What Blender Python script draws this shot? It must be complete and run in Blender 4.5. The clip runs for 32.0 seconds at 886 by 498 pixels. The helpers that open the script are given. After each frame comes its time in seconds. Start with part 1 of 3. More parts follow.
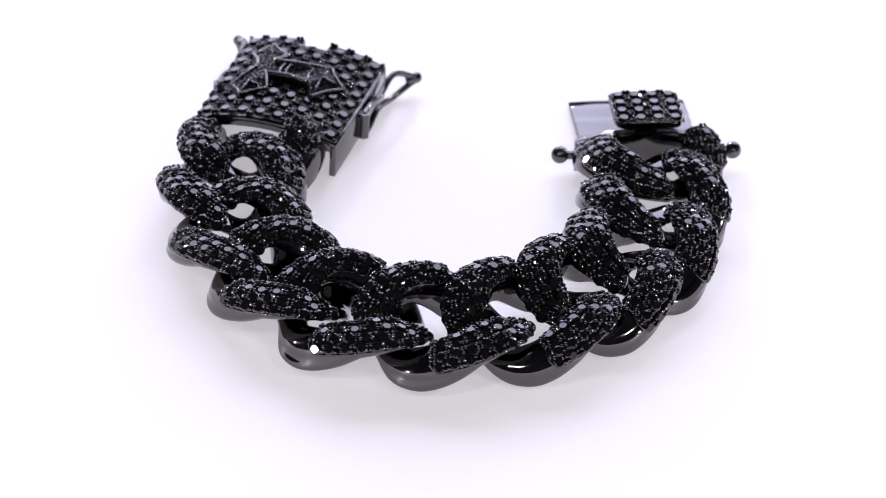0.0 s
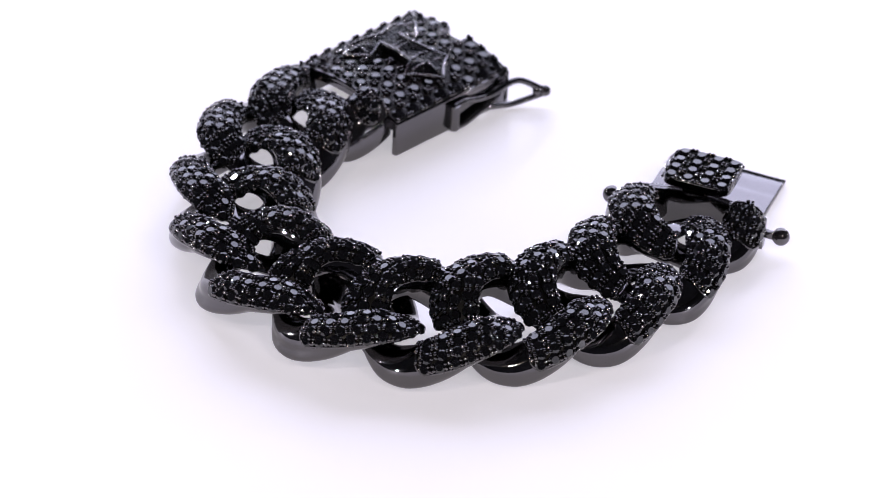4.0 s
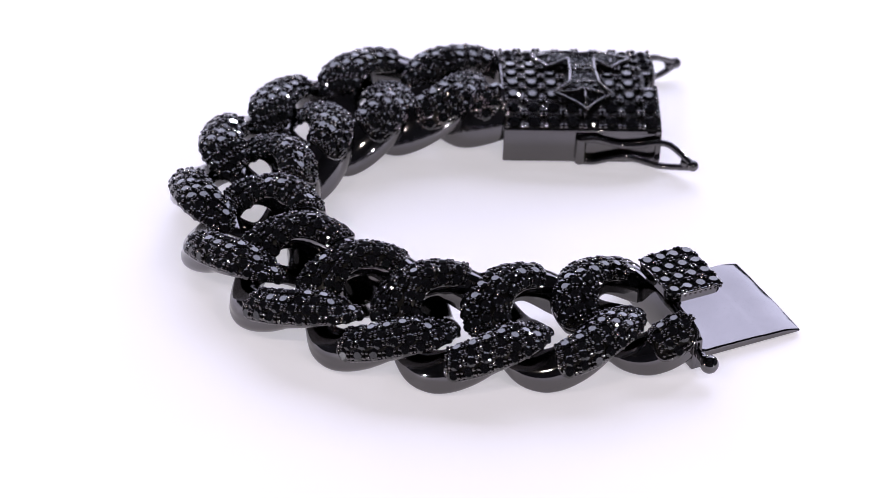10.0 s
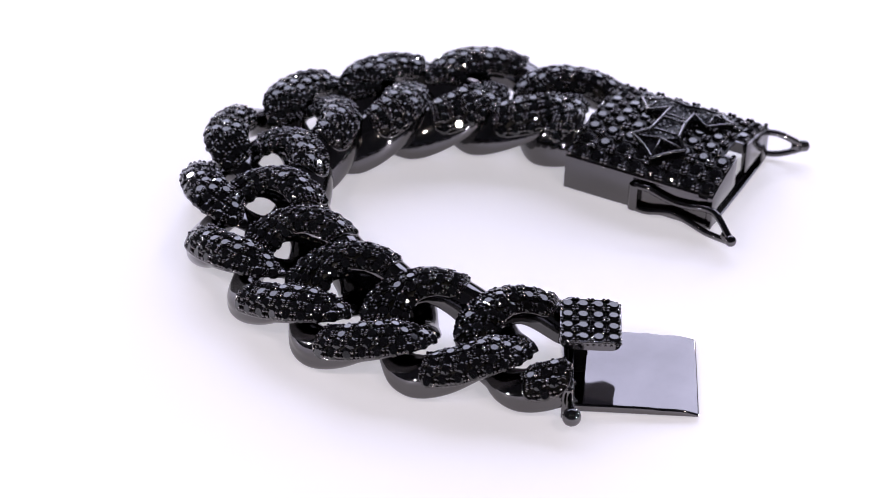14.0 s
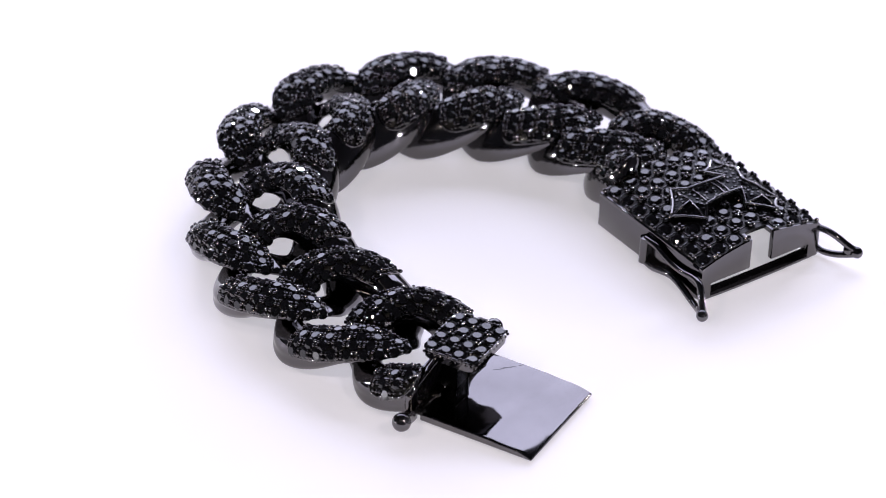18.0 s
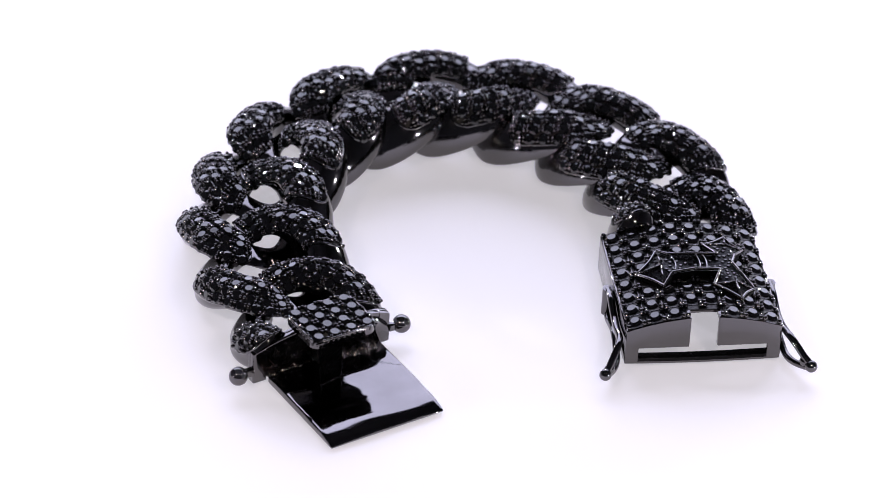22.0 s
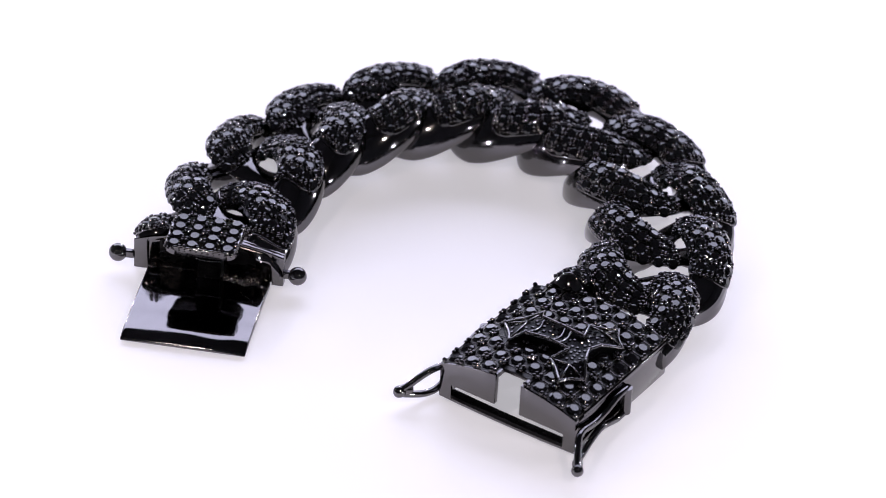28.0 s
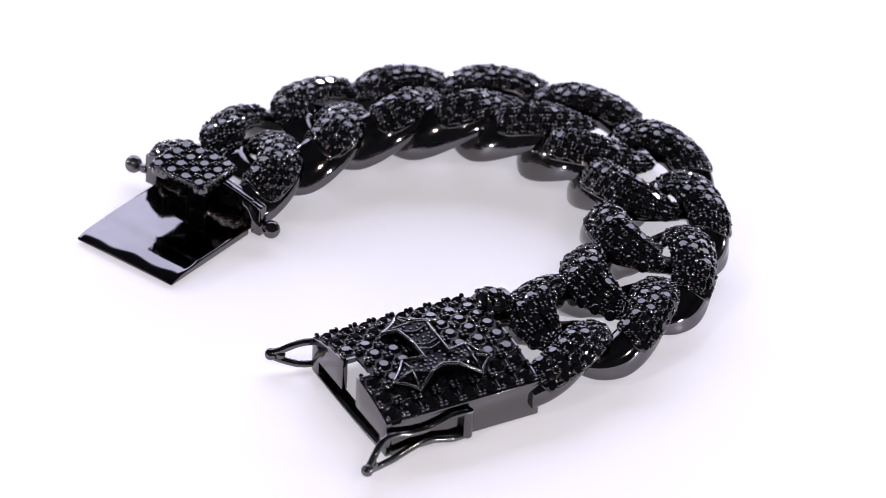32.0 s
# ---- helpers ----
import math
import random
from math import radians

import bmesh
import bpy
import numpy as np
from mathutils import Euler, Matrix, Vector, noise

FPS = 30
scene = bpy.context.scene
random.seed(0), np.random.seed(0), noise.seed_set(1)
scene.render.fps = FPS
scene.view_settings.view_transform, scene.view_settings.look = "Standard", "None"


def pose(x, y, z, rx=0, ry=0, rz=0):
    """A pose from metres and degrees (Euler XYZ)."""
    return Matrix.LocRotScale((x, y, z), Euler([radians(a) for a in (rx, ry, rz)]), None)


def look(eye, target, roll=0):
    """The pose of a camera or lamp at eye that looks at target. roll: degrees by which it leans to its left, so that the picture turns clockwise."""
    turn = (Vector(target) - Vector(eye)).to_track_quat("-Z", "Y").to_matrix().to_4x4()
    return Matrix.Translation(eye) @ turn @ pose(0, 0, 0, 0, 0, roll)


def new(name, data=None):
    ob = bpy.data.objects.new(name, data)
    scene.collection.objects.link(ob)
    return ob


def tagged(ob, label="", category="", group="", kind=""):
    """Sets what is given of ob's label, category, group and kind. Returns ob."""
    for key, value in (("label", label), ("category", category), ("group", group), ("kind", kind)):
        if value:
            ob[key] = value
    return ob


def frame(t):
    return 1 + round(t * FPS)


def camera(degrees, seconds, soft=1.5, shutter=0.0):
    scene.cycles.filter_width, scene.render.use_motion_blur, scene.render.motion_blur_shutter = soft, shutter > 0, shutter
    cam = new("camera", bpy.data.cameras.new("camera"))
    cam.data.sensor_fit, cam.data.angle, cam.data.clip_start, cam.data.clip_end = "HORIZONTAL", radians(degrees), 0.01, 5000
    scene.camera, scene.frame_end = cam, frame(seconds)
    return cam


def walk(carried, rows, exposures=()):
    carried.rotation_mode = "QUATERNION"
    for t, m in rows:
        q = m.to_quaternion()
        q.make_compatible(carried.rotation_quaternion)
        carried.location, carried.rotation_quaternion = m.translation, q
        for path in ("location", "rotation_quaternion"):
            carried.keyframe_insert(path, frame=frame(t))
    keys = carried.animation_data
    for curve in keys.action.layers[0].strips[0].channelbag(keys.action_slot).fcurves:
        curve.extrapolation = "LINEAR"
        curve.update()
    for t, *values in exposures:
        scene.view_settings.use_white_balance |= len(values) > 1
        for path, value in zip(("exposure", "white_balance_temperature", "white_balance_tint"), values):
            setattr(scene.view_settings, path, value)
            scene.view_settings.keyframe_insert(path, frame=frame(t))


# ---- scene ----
cam = camera(12.434, 32.0, soft=0.65)
EYE, AIM = (0.0, -0.5080, 0.3471), (-0.0007, -0.0032, 0.0006)
cam.data.dof.use_dof = True
cam.data.dof.focus_distance, cam.data.dof.aperture_fstop = 0.593, 30.0
walk(cam, [(0.0, look(EYE, AIM, 3.0)), (32.0, look(EYE, AIM, 3.0))])

# ---- light: a photo table between glowing diffuser panels, in a dim room ----
world = bpy.data.worlds.new("dim_room")
world.use_nodes = True
world.node_tree.nodes["Background"].inputs["Color"].default_value = (0.9, 0.92, 1.0, 1)
world.node_tree.nodes["Background"].inputs["Strength"].default_value = 0.04
scene.world = world


def panel(name, eye, aim, sx, sy, watts, colour):
    data = bpy.data.lights.new(name, "AREA")
    data.shape, data.size, data.size_y, data.energy, data.color = "RECTANGLE", sx, sy, watts, colour
    ob = new(name, data)
    ob.matrix_basis = look(eye, aim)
    return ob


COOL = (0.95, 0.92, 1.0)
panel("panel_back", (0, 0.75, 0.50), (0, 0, 0.1), 1.3, 0.62, 9.6, (0.75, 0.76, 1.0))
for ang, watts in ((12, 0.06), (48, 0.04), (90, 0.04), (132, 0.04), (168, 0.06), (-38, 0.08), (218, 0.08)):
    panel("led_lamp", (0.2 * math.cos(radians(ang)), 0.2 * math.sin(radians(ang)), 0.055 if math.sin(radians(ang)) > 0 else 0.03), (0, 0, 0), 0.009, 0.009, watts, COOL)
for lx in (-0.095, 0.095):
    panel("led_bar", (lx, -0.16, 0.17), (0, 0, 0), 0.014, 0.01, 0.07, (1.0, 0.88, 0.78))
scene.view_settings.exposure = 0.0

# ---- materials ----


def material(name, base, metal=0.0, rough=0.3, ior=1.5, bump=0.0, bump_scale=300.0, rough_var=0.0, colour_var=0.0, wavy=0.0):
    m = bpy.data.materials.new(name)
    m.use_nodes = True
    nt = m.node_tree
    b = nt.nodes["Principled BSDF"]
    b.inputs["Metallic"].default_value = metal
    b.inputs["Roughness"].default_value = rough
    b.inputs["IOR"].default_value = ior
    b.inputs["Base Color"].default_value = (*base, 1)
    co = nt.nodes.new("ShaderNodeTexCoord")
    if rough_var or colour_var:
        n1 = nt.nodes.new("ShaderNodeTexNoise")
        n1.inputs["Scale"].default_value, n1.inputs["Detail"].default_value = bump_scale * 0.3, 6
        nt.links.new(co.outputs["Object"], n1.inputs["Vector"])
        if rough_var:
            mr = nt.nodes.new("ShaderNodeMapRange")
            mr.inputs["To Min"].default_value, mr.inputs["To Max"].default_value = max(0.02, rough - rough_var), rough + rough_var
            nt.links.new(n1.outputs["Fac"], mr.inputs["Value"])
            nt.links.new(mr.outputs["Result"], b.inputs["Roughness"])
        if colour_var:
            ramp = nt.nodes.new("ShaderNodeMix")
            ramp.data_type = "RGBA"
            ramp.inputs["A"].default_value = (*[v * (1 - colour_var) for v in base], 1)
            ramp.inputs["B"].default_value = (*[v * (1 + colour_var) for v in base], 1)
            nt.links.new(n1.outputs["Fac"], ramp.inputs["Factor"])
            nt.links.new(ramp.outputs["Result"], b.inputs["Base Color"])
    if bump:
        n2 = nt.nodes.new("ShaderNodeTexNoise")
        n2.inputs["Scale"].default_value, n2.inputs["Detail"].default_value = bump_scale, 4
        nt.links.new(co.outputs["Object"], n2.inputs["Vector"])
        bp = nt.nodes.new("ShaderNodeBump")
        bp.inputs["Strength"].default_value, bp.inputs["Distance"].default_value = bump, 0.0002
        n3 = nt.nodes.new("ShaderNodeTexNoise")
        n3.inputs["Scale"].default_value, n3.inputs["Detail"].default_value = bump_scale * 0.12, 1
        nt.links.new(co.outputs["Object"], n3.inputs["Vector"])
        wave = nt.nodes.new("ShaderNodeMath")
        wave.operation = "MULTIPLY_ADD"
        wave.inputs[1].default_value = wavy
        nt.links.new(n3.outputs["Fac"], wave.inputs[0])
        nt.links.new(n2.outputs["Fac"], wave.inputs[2])
        nt.links.new(wave.outputs["Value"], bp.inputs["Height"])
        nt.links.new(bp.outputs["Normal"], b.inputs["Normal"])
    return m


def fill_glow(m, colour, strength):
    """Adds an even emission to the board, as fill for its brightness."""
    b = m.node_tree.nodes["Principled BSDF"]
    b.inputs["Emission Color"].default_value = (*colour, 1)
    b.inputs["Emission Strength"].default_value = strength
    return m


METAL = material("black_rhodium", (0.14, 0.134, 0.138), 1.0, 0.08, bump=0.05, bump_scale=500, wavy=8.0, rough_var=0.04, colour_var=0.12)
PLATE = material("scuffed_black_rhodium", (0.15, 0.143, 0.147), 1.0, 0.06, bump=0.04, bump_scale=260, wavy=9.0, rough_var=0.04, colour_var=0.35)
BEAD = material("black_rhodium_beads", (0.15, 0.142, 0.144), 1.0, 0.07, rough_var=0.04, bump_scale=900)
STONE = material("black_stone", (0.004, 0.004, 0.005), 0.0, 0.03, ior=1.66)
# BED: setting metal with the shade of the gaps between stones in its colour
BED = material("gap_shade_setting", (0.02, 0.019, 0.019), 1.0, 0.3, bump=0.4, bump_scale=2500, rough_var=0.1)
PITCH = material("pitch_black_setting", (0.008, 0.008, 0.009), 1.0, 0.35, bump=0.5, bump_scale=2500, rough_var=0.1)
CAST = material("rough_black_casting", (0.02, 0.019, 0.02), 1.0, 0.28, bump=0.9, bump_scale=1400, rough_var=0.12, colour_var=0.4)
RIM = material("polished_rim_wire", (0.2, 0.192, 0.196), 1.0, 0.12, rough_var=0.04, bump_scale=900)
GRIT = material("gritty_cast_metal", (0.06, 0.056, 0.055), 1.0, 0.16, bump=1.0, bump_scale=1900, rough_var=0.08, colour_var=0.4)
# the white board gets added emission that lifts its shadows; it is no lamp
PAPER = fill_glow(material("white_acrylic", (0.81, 0.78, 0.86), 0.0, 0.55, bump=0.03, bump_scale=120, colour_var=0.01), (0.93, 0.905, 0.97), 0.46)
WALLS = material("dim_wall", (0.06, 0.06, 0.065), 0.0, 0.8, bump=0.2, bump_scale=30, colour_var=0.15)

# ---- small helpers ----
MM = 0.001


def mesh_of(bm, name, mat, smooth=True):
    me = bpy.data.meshes.new(name)
    bmesh.ops.recalc_face_normals(bm, faces=bm.faces)
    bm.to_mesh(me)
    bm.free()
    me.materials.append(mat)
    if smooth:
        for p in me.polygons:
            p.use_smooth = True
    return me


def part(name, bm, mat, parent, label="", smooth=True, sharp=None):
    me = mesh_of(bm, name, mat, smooth)
    if sharp is not None:
        me.set_sharp_from_angle(angle=radians(sharp))
    ob = new(name, me)
    ob.parent = parent
    if label:
        tagged(ob, label)
    return ob


def data_part(name, verts, faces, mat, parent, label="", smooth=True, sharp=None):
    me = bpy.data.meshes.new(name)
    me.from_pydata(verts, [], faces)
    me.materials.append(mat)
    if smooth:
        for p in me.polygons:
            p.use_smooth = True
    if sharp is not None:
        me.set_sharp_from_angle(angle=radians(sharp))
    ob = new(name, me)
    ob.parent = parent
    if label:
        tagged(ob, label)
    return ob


def slab(bm, u0, u1, w0, w1, low, high, n=1, bevel=0.0):
    """A closed block from u0 to u1 and w0 to w1 between the heights low(w) and high(w), in millimetres."""
    b2 = bmesh.new()
    grid = []
    for i in range(n + 1):
        w = w0 + (w1 - w0) * i / n
        grid.append([b2.verts.new((u * MM, w * MM, h * MM)) for u, h in ((u0, low(w)), (u1, low(w)), (u1, high(w)), (u0, high(w)))])
    for i in range(n):
        a, b = grid[i], grid[i + 1]
        for j in range(4):
            b2.faces.new((a[j], a[(j + 1) % 4], b[(j + 1) % 4], b[j]))
    b2.faces.new(grid[0])
    b2.faces.new(grid[-1][::-1])
    bmesh.ops.recalc_face_normals(b2, faces=b2.faces)
    if bevel:
        b2.normal_update()
        edges = [e for e in b2.edges if len(e.link_faces) == 2 and e.calc_face_angle() > 0.6]
        bmesh.ops.bevel(b2, geom=edges, offset=bevel * MM, segments=2, profile=0.5, affect="EDGES")
    me = bpy.data.meshes.new("tmp")
    b2.to_mesh(me)
    b2.free()
    bm.from_mesh(me)
    bpy.data.meshes.remove(me)


def tube(bm, pts, radius, sides=10, closed=False, steps=5):
    """A round wire through the points (millimetres), smoothed."""
    pts = [Vector(p) * MM for p in pts]
    n = len(pts)
    path = []
    for i in range(n if closed else n - 1):
        p = [pts[(i + d) % n] if closed else pts[min(max(i + d, 0), n - 1)] for d in (-1, 0, 1, 2)]
        for s in range(steps):
            t = s / steps
            path.append(0.5 * (2 * p[1] + (p[2] - p[0]) * t + (2 * p[0] - 5 * p[1] + 4 * p[2] - p[3]) * t * t + (3 * p[1] - p[0] - 3 * p[2] + p[3]) * t ** 3))
    if not closed:
        path.append(pts[-1])
    rings, m = [], len(path)
    side = None
    for i, c in enumerate(path):
        tg = (path[(i + 1) % m] - path[i - 1]) if closed else (path[min(i + 1, m - 1)] - path[max(i - 1, 0)])
        tg.normalize()
        if side is None:
            side = tg.orthogonal().normalized()
        side = (side - tg * side.dot(tg)).normalized()
        up = tg.cross(side)
        rings.append([bm.verts.new(c + (side * math.cos(a) + up * math.sin(a)) * radius * MM) for a in [2 * math.pi * k / sides for k in range(sides)]])
    if closed:
        best = min(range(sides), key=lambda s: sum((rings[-1][k].co - rings[0][(k + s) % sides].co).length for k in range(sides)))
    for i in range(m if closed else m - 1):
        a, b = rings[i], rings[(i + 1) % m]
        o = best if closed and i == m - 1 else 0
        for k in range(sides):
            bm.faces.new((a[k], a[(k + 1) % sides], b[(k + 1 + o) % sides], b[(k + o) % sides]))
    if not closed:
        bm.faces.new(rings[0][::-1])
        bm.faces.new(rings[-1])


def ball(bm, c, r, u=16, v=10):
    bmesh.ops.create_uvsphere(bm, u_segments=u, v_segments=v, radius=r * MM, matrix=Matrix.Translation(Vector(c) * MM))


# ---- stones and beads ----
SIDES = 10


def stone_shape(r):
    """A round cut stone: flat table, bezel facets, girdle and a short pavilion; its seat is at z = 0."""
    v, f = [], []
    for rad, h in ((0.6, 0.36), (1.0, 0.05), (0.92, -0.3)):
        for k in range(SIDES):
            a = 2 * math.pi * (k + (0.5 if rad == 0.6 else 0)) / SIDES
            v.append((rad * r * math.cos(a), rad * r * math.sin(a), h * r))
    f.append(tuple(range(SIDES)))
    for k in range(SIDES):
        n = (k + 1) % SIDES
        f.append((k, SIDES + n, n))
        f.append((k, SIDES + k, SIDES + n))
        f.append((SIDES + k, 2 * SIDES + k, 2 * SIDES + n, SIDES + n))
    return v, f


def seat_matrix(p, nrm, spin):
    q = nrm.to_track_quat("Z", "Y").to_matrix().to_4x4()
    return Matrix.Translation(p) @ q @ Matrix.Rotation(spin, 4, "Z")


def joined(places, verts, faces):
    allv, allf = [], []
    for m in places:
        o = len(allv)
        allv += [tuple(m @ Vector(v)) for v in verts]
        allf += [tuple(i + o for i in fc) for fc in faces]
    return allv, allf


tmp = bmesh.new()
bmesh.ops.create_icosphere(tmp, subdivisions=2, radius=1.0)
tmp.verts.ensure_lookup_table()
BEAD_V = [v.co.copy() for v in tmp.verts]
BEAD_F = [tuple(v.index for v in fc.verts) for fc in tmp.faces]
tmp.free()
stone_meshes = {}


def stone_mesh(r):
    key = round(r * 1e6)
    if key not in stone_meshes:
        me = bpy.data.meshes.new("stone")
        me.from_pydata(*[list(x) if i == 0 else x for i, x in enumerate((stone_shape(r)[0], [], stone_shape(r)[1]))])
        me.materials.append(STONE)
        stone_meshes[key] = me
    return stone_meshes[key]


def set_stones(parent, places, r, single):
    """Stones on a part: each an object of its own, or joined where they are too many."""
    if single:
        for m in places:
            ob = new("stone", stone_mesh(r))
            ob.parent, ob.matrix_basis = parent, m
    else:
        v, f = joined(places, *stone_shape(r))
        tagged(data_part("stones", v, f, STONE, parent, "black faceted round stones set in rows", smooth=False), kind="stuff")


def set_beads(parent, spots, name="prongs"):
    """Small round prong beads that hold the stones, in one mesh."""
    v, f = [], []
    for p, nrm, r in spots:
        o = len(v)
        v += [tuple(p + b * r) for b in BEAD_V]
        f += [tuple(i + o for i in fc) for fc in BEAD_F]
    tagged(data_part(name, v, f, BEAD, parent, "tiny polished black prong beads between the stones"), kind="stuff")


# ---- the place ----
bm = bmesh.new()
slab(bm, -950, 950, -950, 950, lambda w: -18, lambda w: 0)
tagged(new("tabletop", mesh_of(bm, "tabletop", PAPER, False)), "bright white acrylic photo table surface with added even glow", "tabletop", kind="structure")
for nm, x, y, sx, sy in (("wall_north", 0, 1.05, 2.2, 0.1), ("wall_south", 0, -1.05, 2.2, 0.1), ("wall_east", 1.05, 0, 0.1, 2.0), ("wall_west", -1.05, 0, 0.1, 2.0)):
    bm = bmesh.new()
    bmesh.ops.create_cube(bm, size=1, matrix=Matrix.Translation((x, y, 0.6)) @ Matrix.Diagonal((sx, sy, 1.6, 1)))
    tagged(new(nm, mesh_of(bm, nm, WALLS, False)), "dim grey studio wall in shadow", "wall", kind="structure")
bm = bmesh.new()
bmesh.ops.create_cube(bm, size=1, matrix=Matrix.Translation((0, 0, 1.45)) @ Matrix.Diagonal((2.2, 2.2, 0.1, 1)))
tagged(new("ceiling", mesh_of(bm, "ceiling", WALLS, False)), "dim grey studio ceiling in shadow", "ceiling", kind="structure")

# ---- the bracelet ----
bracelet = tagged(new("bracelet"), "open chunky black curb-link bracelet paved with black stones on white table", "bracelet")

# link shape, in millimetres: a twisted oval whose arms rise over one neighbour and dive under the other
LA, LB, LB_IN = 9.1, 5.9, 6.7
# heights of the upper and lower surface along half a turn; the other half repeats them
TOP = ((-180, 7.1), (-168, 5.8), (-155, 4.8), (-142, 4.4), (-128, 4.7), (-114, 5.7), (-100, 6.9), (-82, 8.1), (-60, 8.9), (-40, 9.0), (-20, 8.35), (-9, 7.8), (0, 7.1))
LOW = ((-180, 4.6), (-168, 2.9), (-152, 1.2), (-134, 0.35), (-116, 0.2), (-100, 0.4), (-80, 1.7), (-58, 3.8), (-38, 5.1), (-17, 5.5), (0, 4.6))


def along(table, deg):
    deg = -((-deg) % 180)
    for i in range(len(table) - 1):
        (d1, v1), (d2_, v2) = table[i], table[i + 1]
        if d1 <= deg <= d2_:
            v0 = table[i - 1][1] if i else table[-2][1]
            v3 = table[i + 2][1] if i + 2 < len(table) else table[1][1]
            t = (deg - d1) / (d2_ - d1)
            return 0.5 * (2 * v1 + (v2 - v0) * t + (2 * v0 - 5 * v1 + 4 * v2 - v3) * t * t + (3 * v1 - v0 - 3 * v2 + v3) * t ** 3)
    return table[-1][1]


def link_line(th):
    """The middle line in plan: an oval drawn out at the two corners where the arms turn down."""
    b = LB if math.sin(th) < 0 else LB_IN + WIDE[0]
    g = 1 - 0.065 * math.sin(2 * th)
    return Vector((LA * g * math.cos(th), b * g * math.sin(th), 0))


WIDE = [0.0]  # added width of the inner half of the link at hand
DEEP = [1.0]  # how far the underside of the link at hand stays off the table
DROP = [0.0]  # how much flatter the crowns of the link at hand are
PUSH = [1.4, -108]  # how far its outer keel stands out, and where
RISE = [1.2]  # how much higher the inner arm of the link at hand stands


def dive(th):
    """1 where the arm passes under its neighbour, 0 on the raised crown."""
    deg = -((-math.degrees(th)) % 180)
    d = min(1.0, abs(deg + 146) / 44)
    return 1 - d * d * (3 - 2 * d)


def heights(th):
    deg, inner = math.degrees(th), max(0.0, math.sin(th))
    return along(TOP, deg) - DROP[0] * (1 - dive(th)) + RISE[0] * inner * (1 - dive(th)), along(LOW, deg) * DEEP[0] + inner * (0.7 * (1 - dive(th)) - 0.1 + 1.2 * math.exp(-((deg - 115) / 28) ** 2))


def keel(th):
    """1 at the low outer corner of an arm, where it turns down under its neighbour."""
    deg = -((-math.degrees(th)) % 180)
    return max(0.0, 1 - (abs(deg - PUSH[1]) / 46) ** 2)


def section(th):
    """Half width, widest level and upper height of the arm at th."""
    top, low = heights(th)
    d = dive(th)
    inner = max(0.0, math.sin(th)) ** 0.5
    wide = low + (0.5 - 0.3 * inner * (1 - d)) * (top - low)
    return 3.8 + 0.2 * inner - 0.3 * math.cos(th) ** 4 - 0.85 * d, wide, top - wide


def link_surface(th, ph):
    """A plump arm: a domed crown, flanks that flare out towards a low keel, and a round belly."""
    top, low = heights(th)
    tg = (link_line(th + 0.01) - link_line(th - 0.01)).normalized()
    out = Vector((tg.y, -tg.x, 0))
    d = dive(th)
    hw, wide, tall = section(th)
    cx, cy = math.cos(ph), math.sin(ph)
    # the links open outwards like a bowl: outer flanks are undercut, inner ones slope
    inner = max(0.0, math.sin(th)) ** 0.5
    slope = 0.88 + 0.3 * inner if cx > 0 else 0.85
    x = hw * math.copysign(abs(cx) ** (slope + (1 - slope) * d if cy > 0 else 0.85), cx)
    y = tall * cy ** POWER if cy > 0 else -(wide - low) * abs(cy) ** 0.9
    if cx > 0 and cy > 0:
        x += 0.8 * inner * (1 - d) * cx ** 3
    elif cx > 0:
        x += 0.8 * inner * (1 - d) * cx
    if cx < 0:
        x *= 0.65 if cy > 0 else 0.65 - (0.06 + 0.16 * inner * (1 - d)) * cy * cy
        if cy < 0:
            y *= 1 + 0.35 * inner * (1 - d) * cx
    lean = radians(LEAN) * (1 - d) * (0.3 + 0.7 * abs(math.sin(th))) * (1 - 0.6 * inner)
    x, y = x * math.cos(lean) + y * math.sin(lean), y * math.cos(lean) - x * math.sin(lean)
    x += (y if y < 0 else 0.3 * y) * (0.1 if math.sin(th) < 0 else -0.1) * abs(math.sin(th)) * (1 - d)
    x += keel(th) * (1.0 + PUSH[0] * max(0.0, -cy) ** 1.3 if math.sin(th) < 0 else 0.4)
    return (link_line(th) + out * x + Vector((0, 0, wide + y))) * MM


POWER = 0.95
LEAN = 8


def crown_edge(th, depth):
    """The section angle at which the crown has fallen by that depth, in millimetres."""
    tall = section(th)[2]
    return math.asin(min(0.8, max(0.06, (tall - depth) / tall) ** (1 / POWER)))


def crown_edges(th):
    # the lower edge of the patch climbs along the arm, most on the inner one
    run = (math.degrees(th) + 105) % 180 / 105
    depth = 3.0 - 1.9 * run if math.sin(th) > 0 else 2.5 - 0.6 * run
    return crown_edge(th, depth), math.pi - crown_edge(th, 1.75)


def paved_surface(th, q):
    a, b = crown_edges(th)
    return link_surface(th, a + (b - a) * q)


def paved_normal(th, q, d=0.02):
    a = paved_surface(th + d, q) - paved_surface(th - d, q)
    b = paved_surface(th, q + d) - paved_surface(th, q - d)
    n = a.cross(b).normalized()
    return n if n.dot(paved_surface(th, q) - paved_surface(th, 0.5) + Vector((0, 0, 0.004))) > 0 else -n


def round_end(q):
    """How far the rounded corners of the paved crown pull back its ends, in radians."""
    return radians(18) * (1 - (1 - min(1.0, abs(2 * q - 1)) ** 2.6) ** (1 / 2.6))


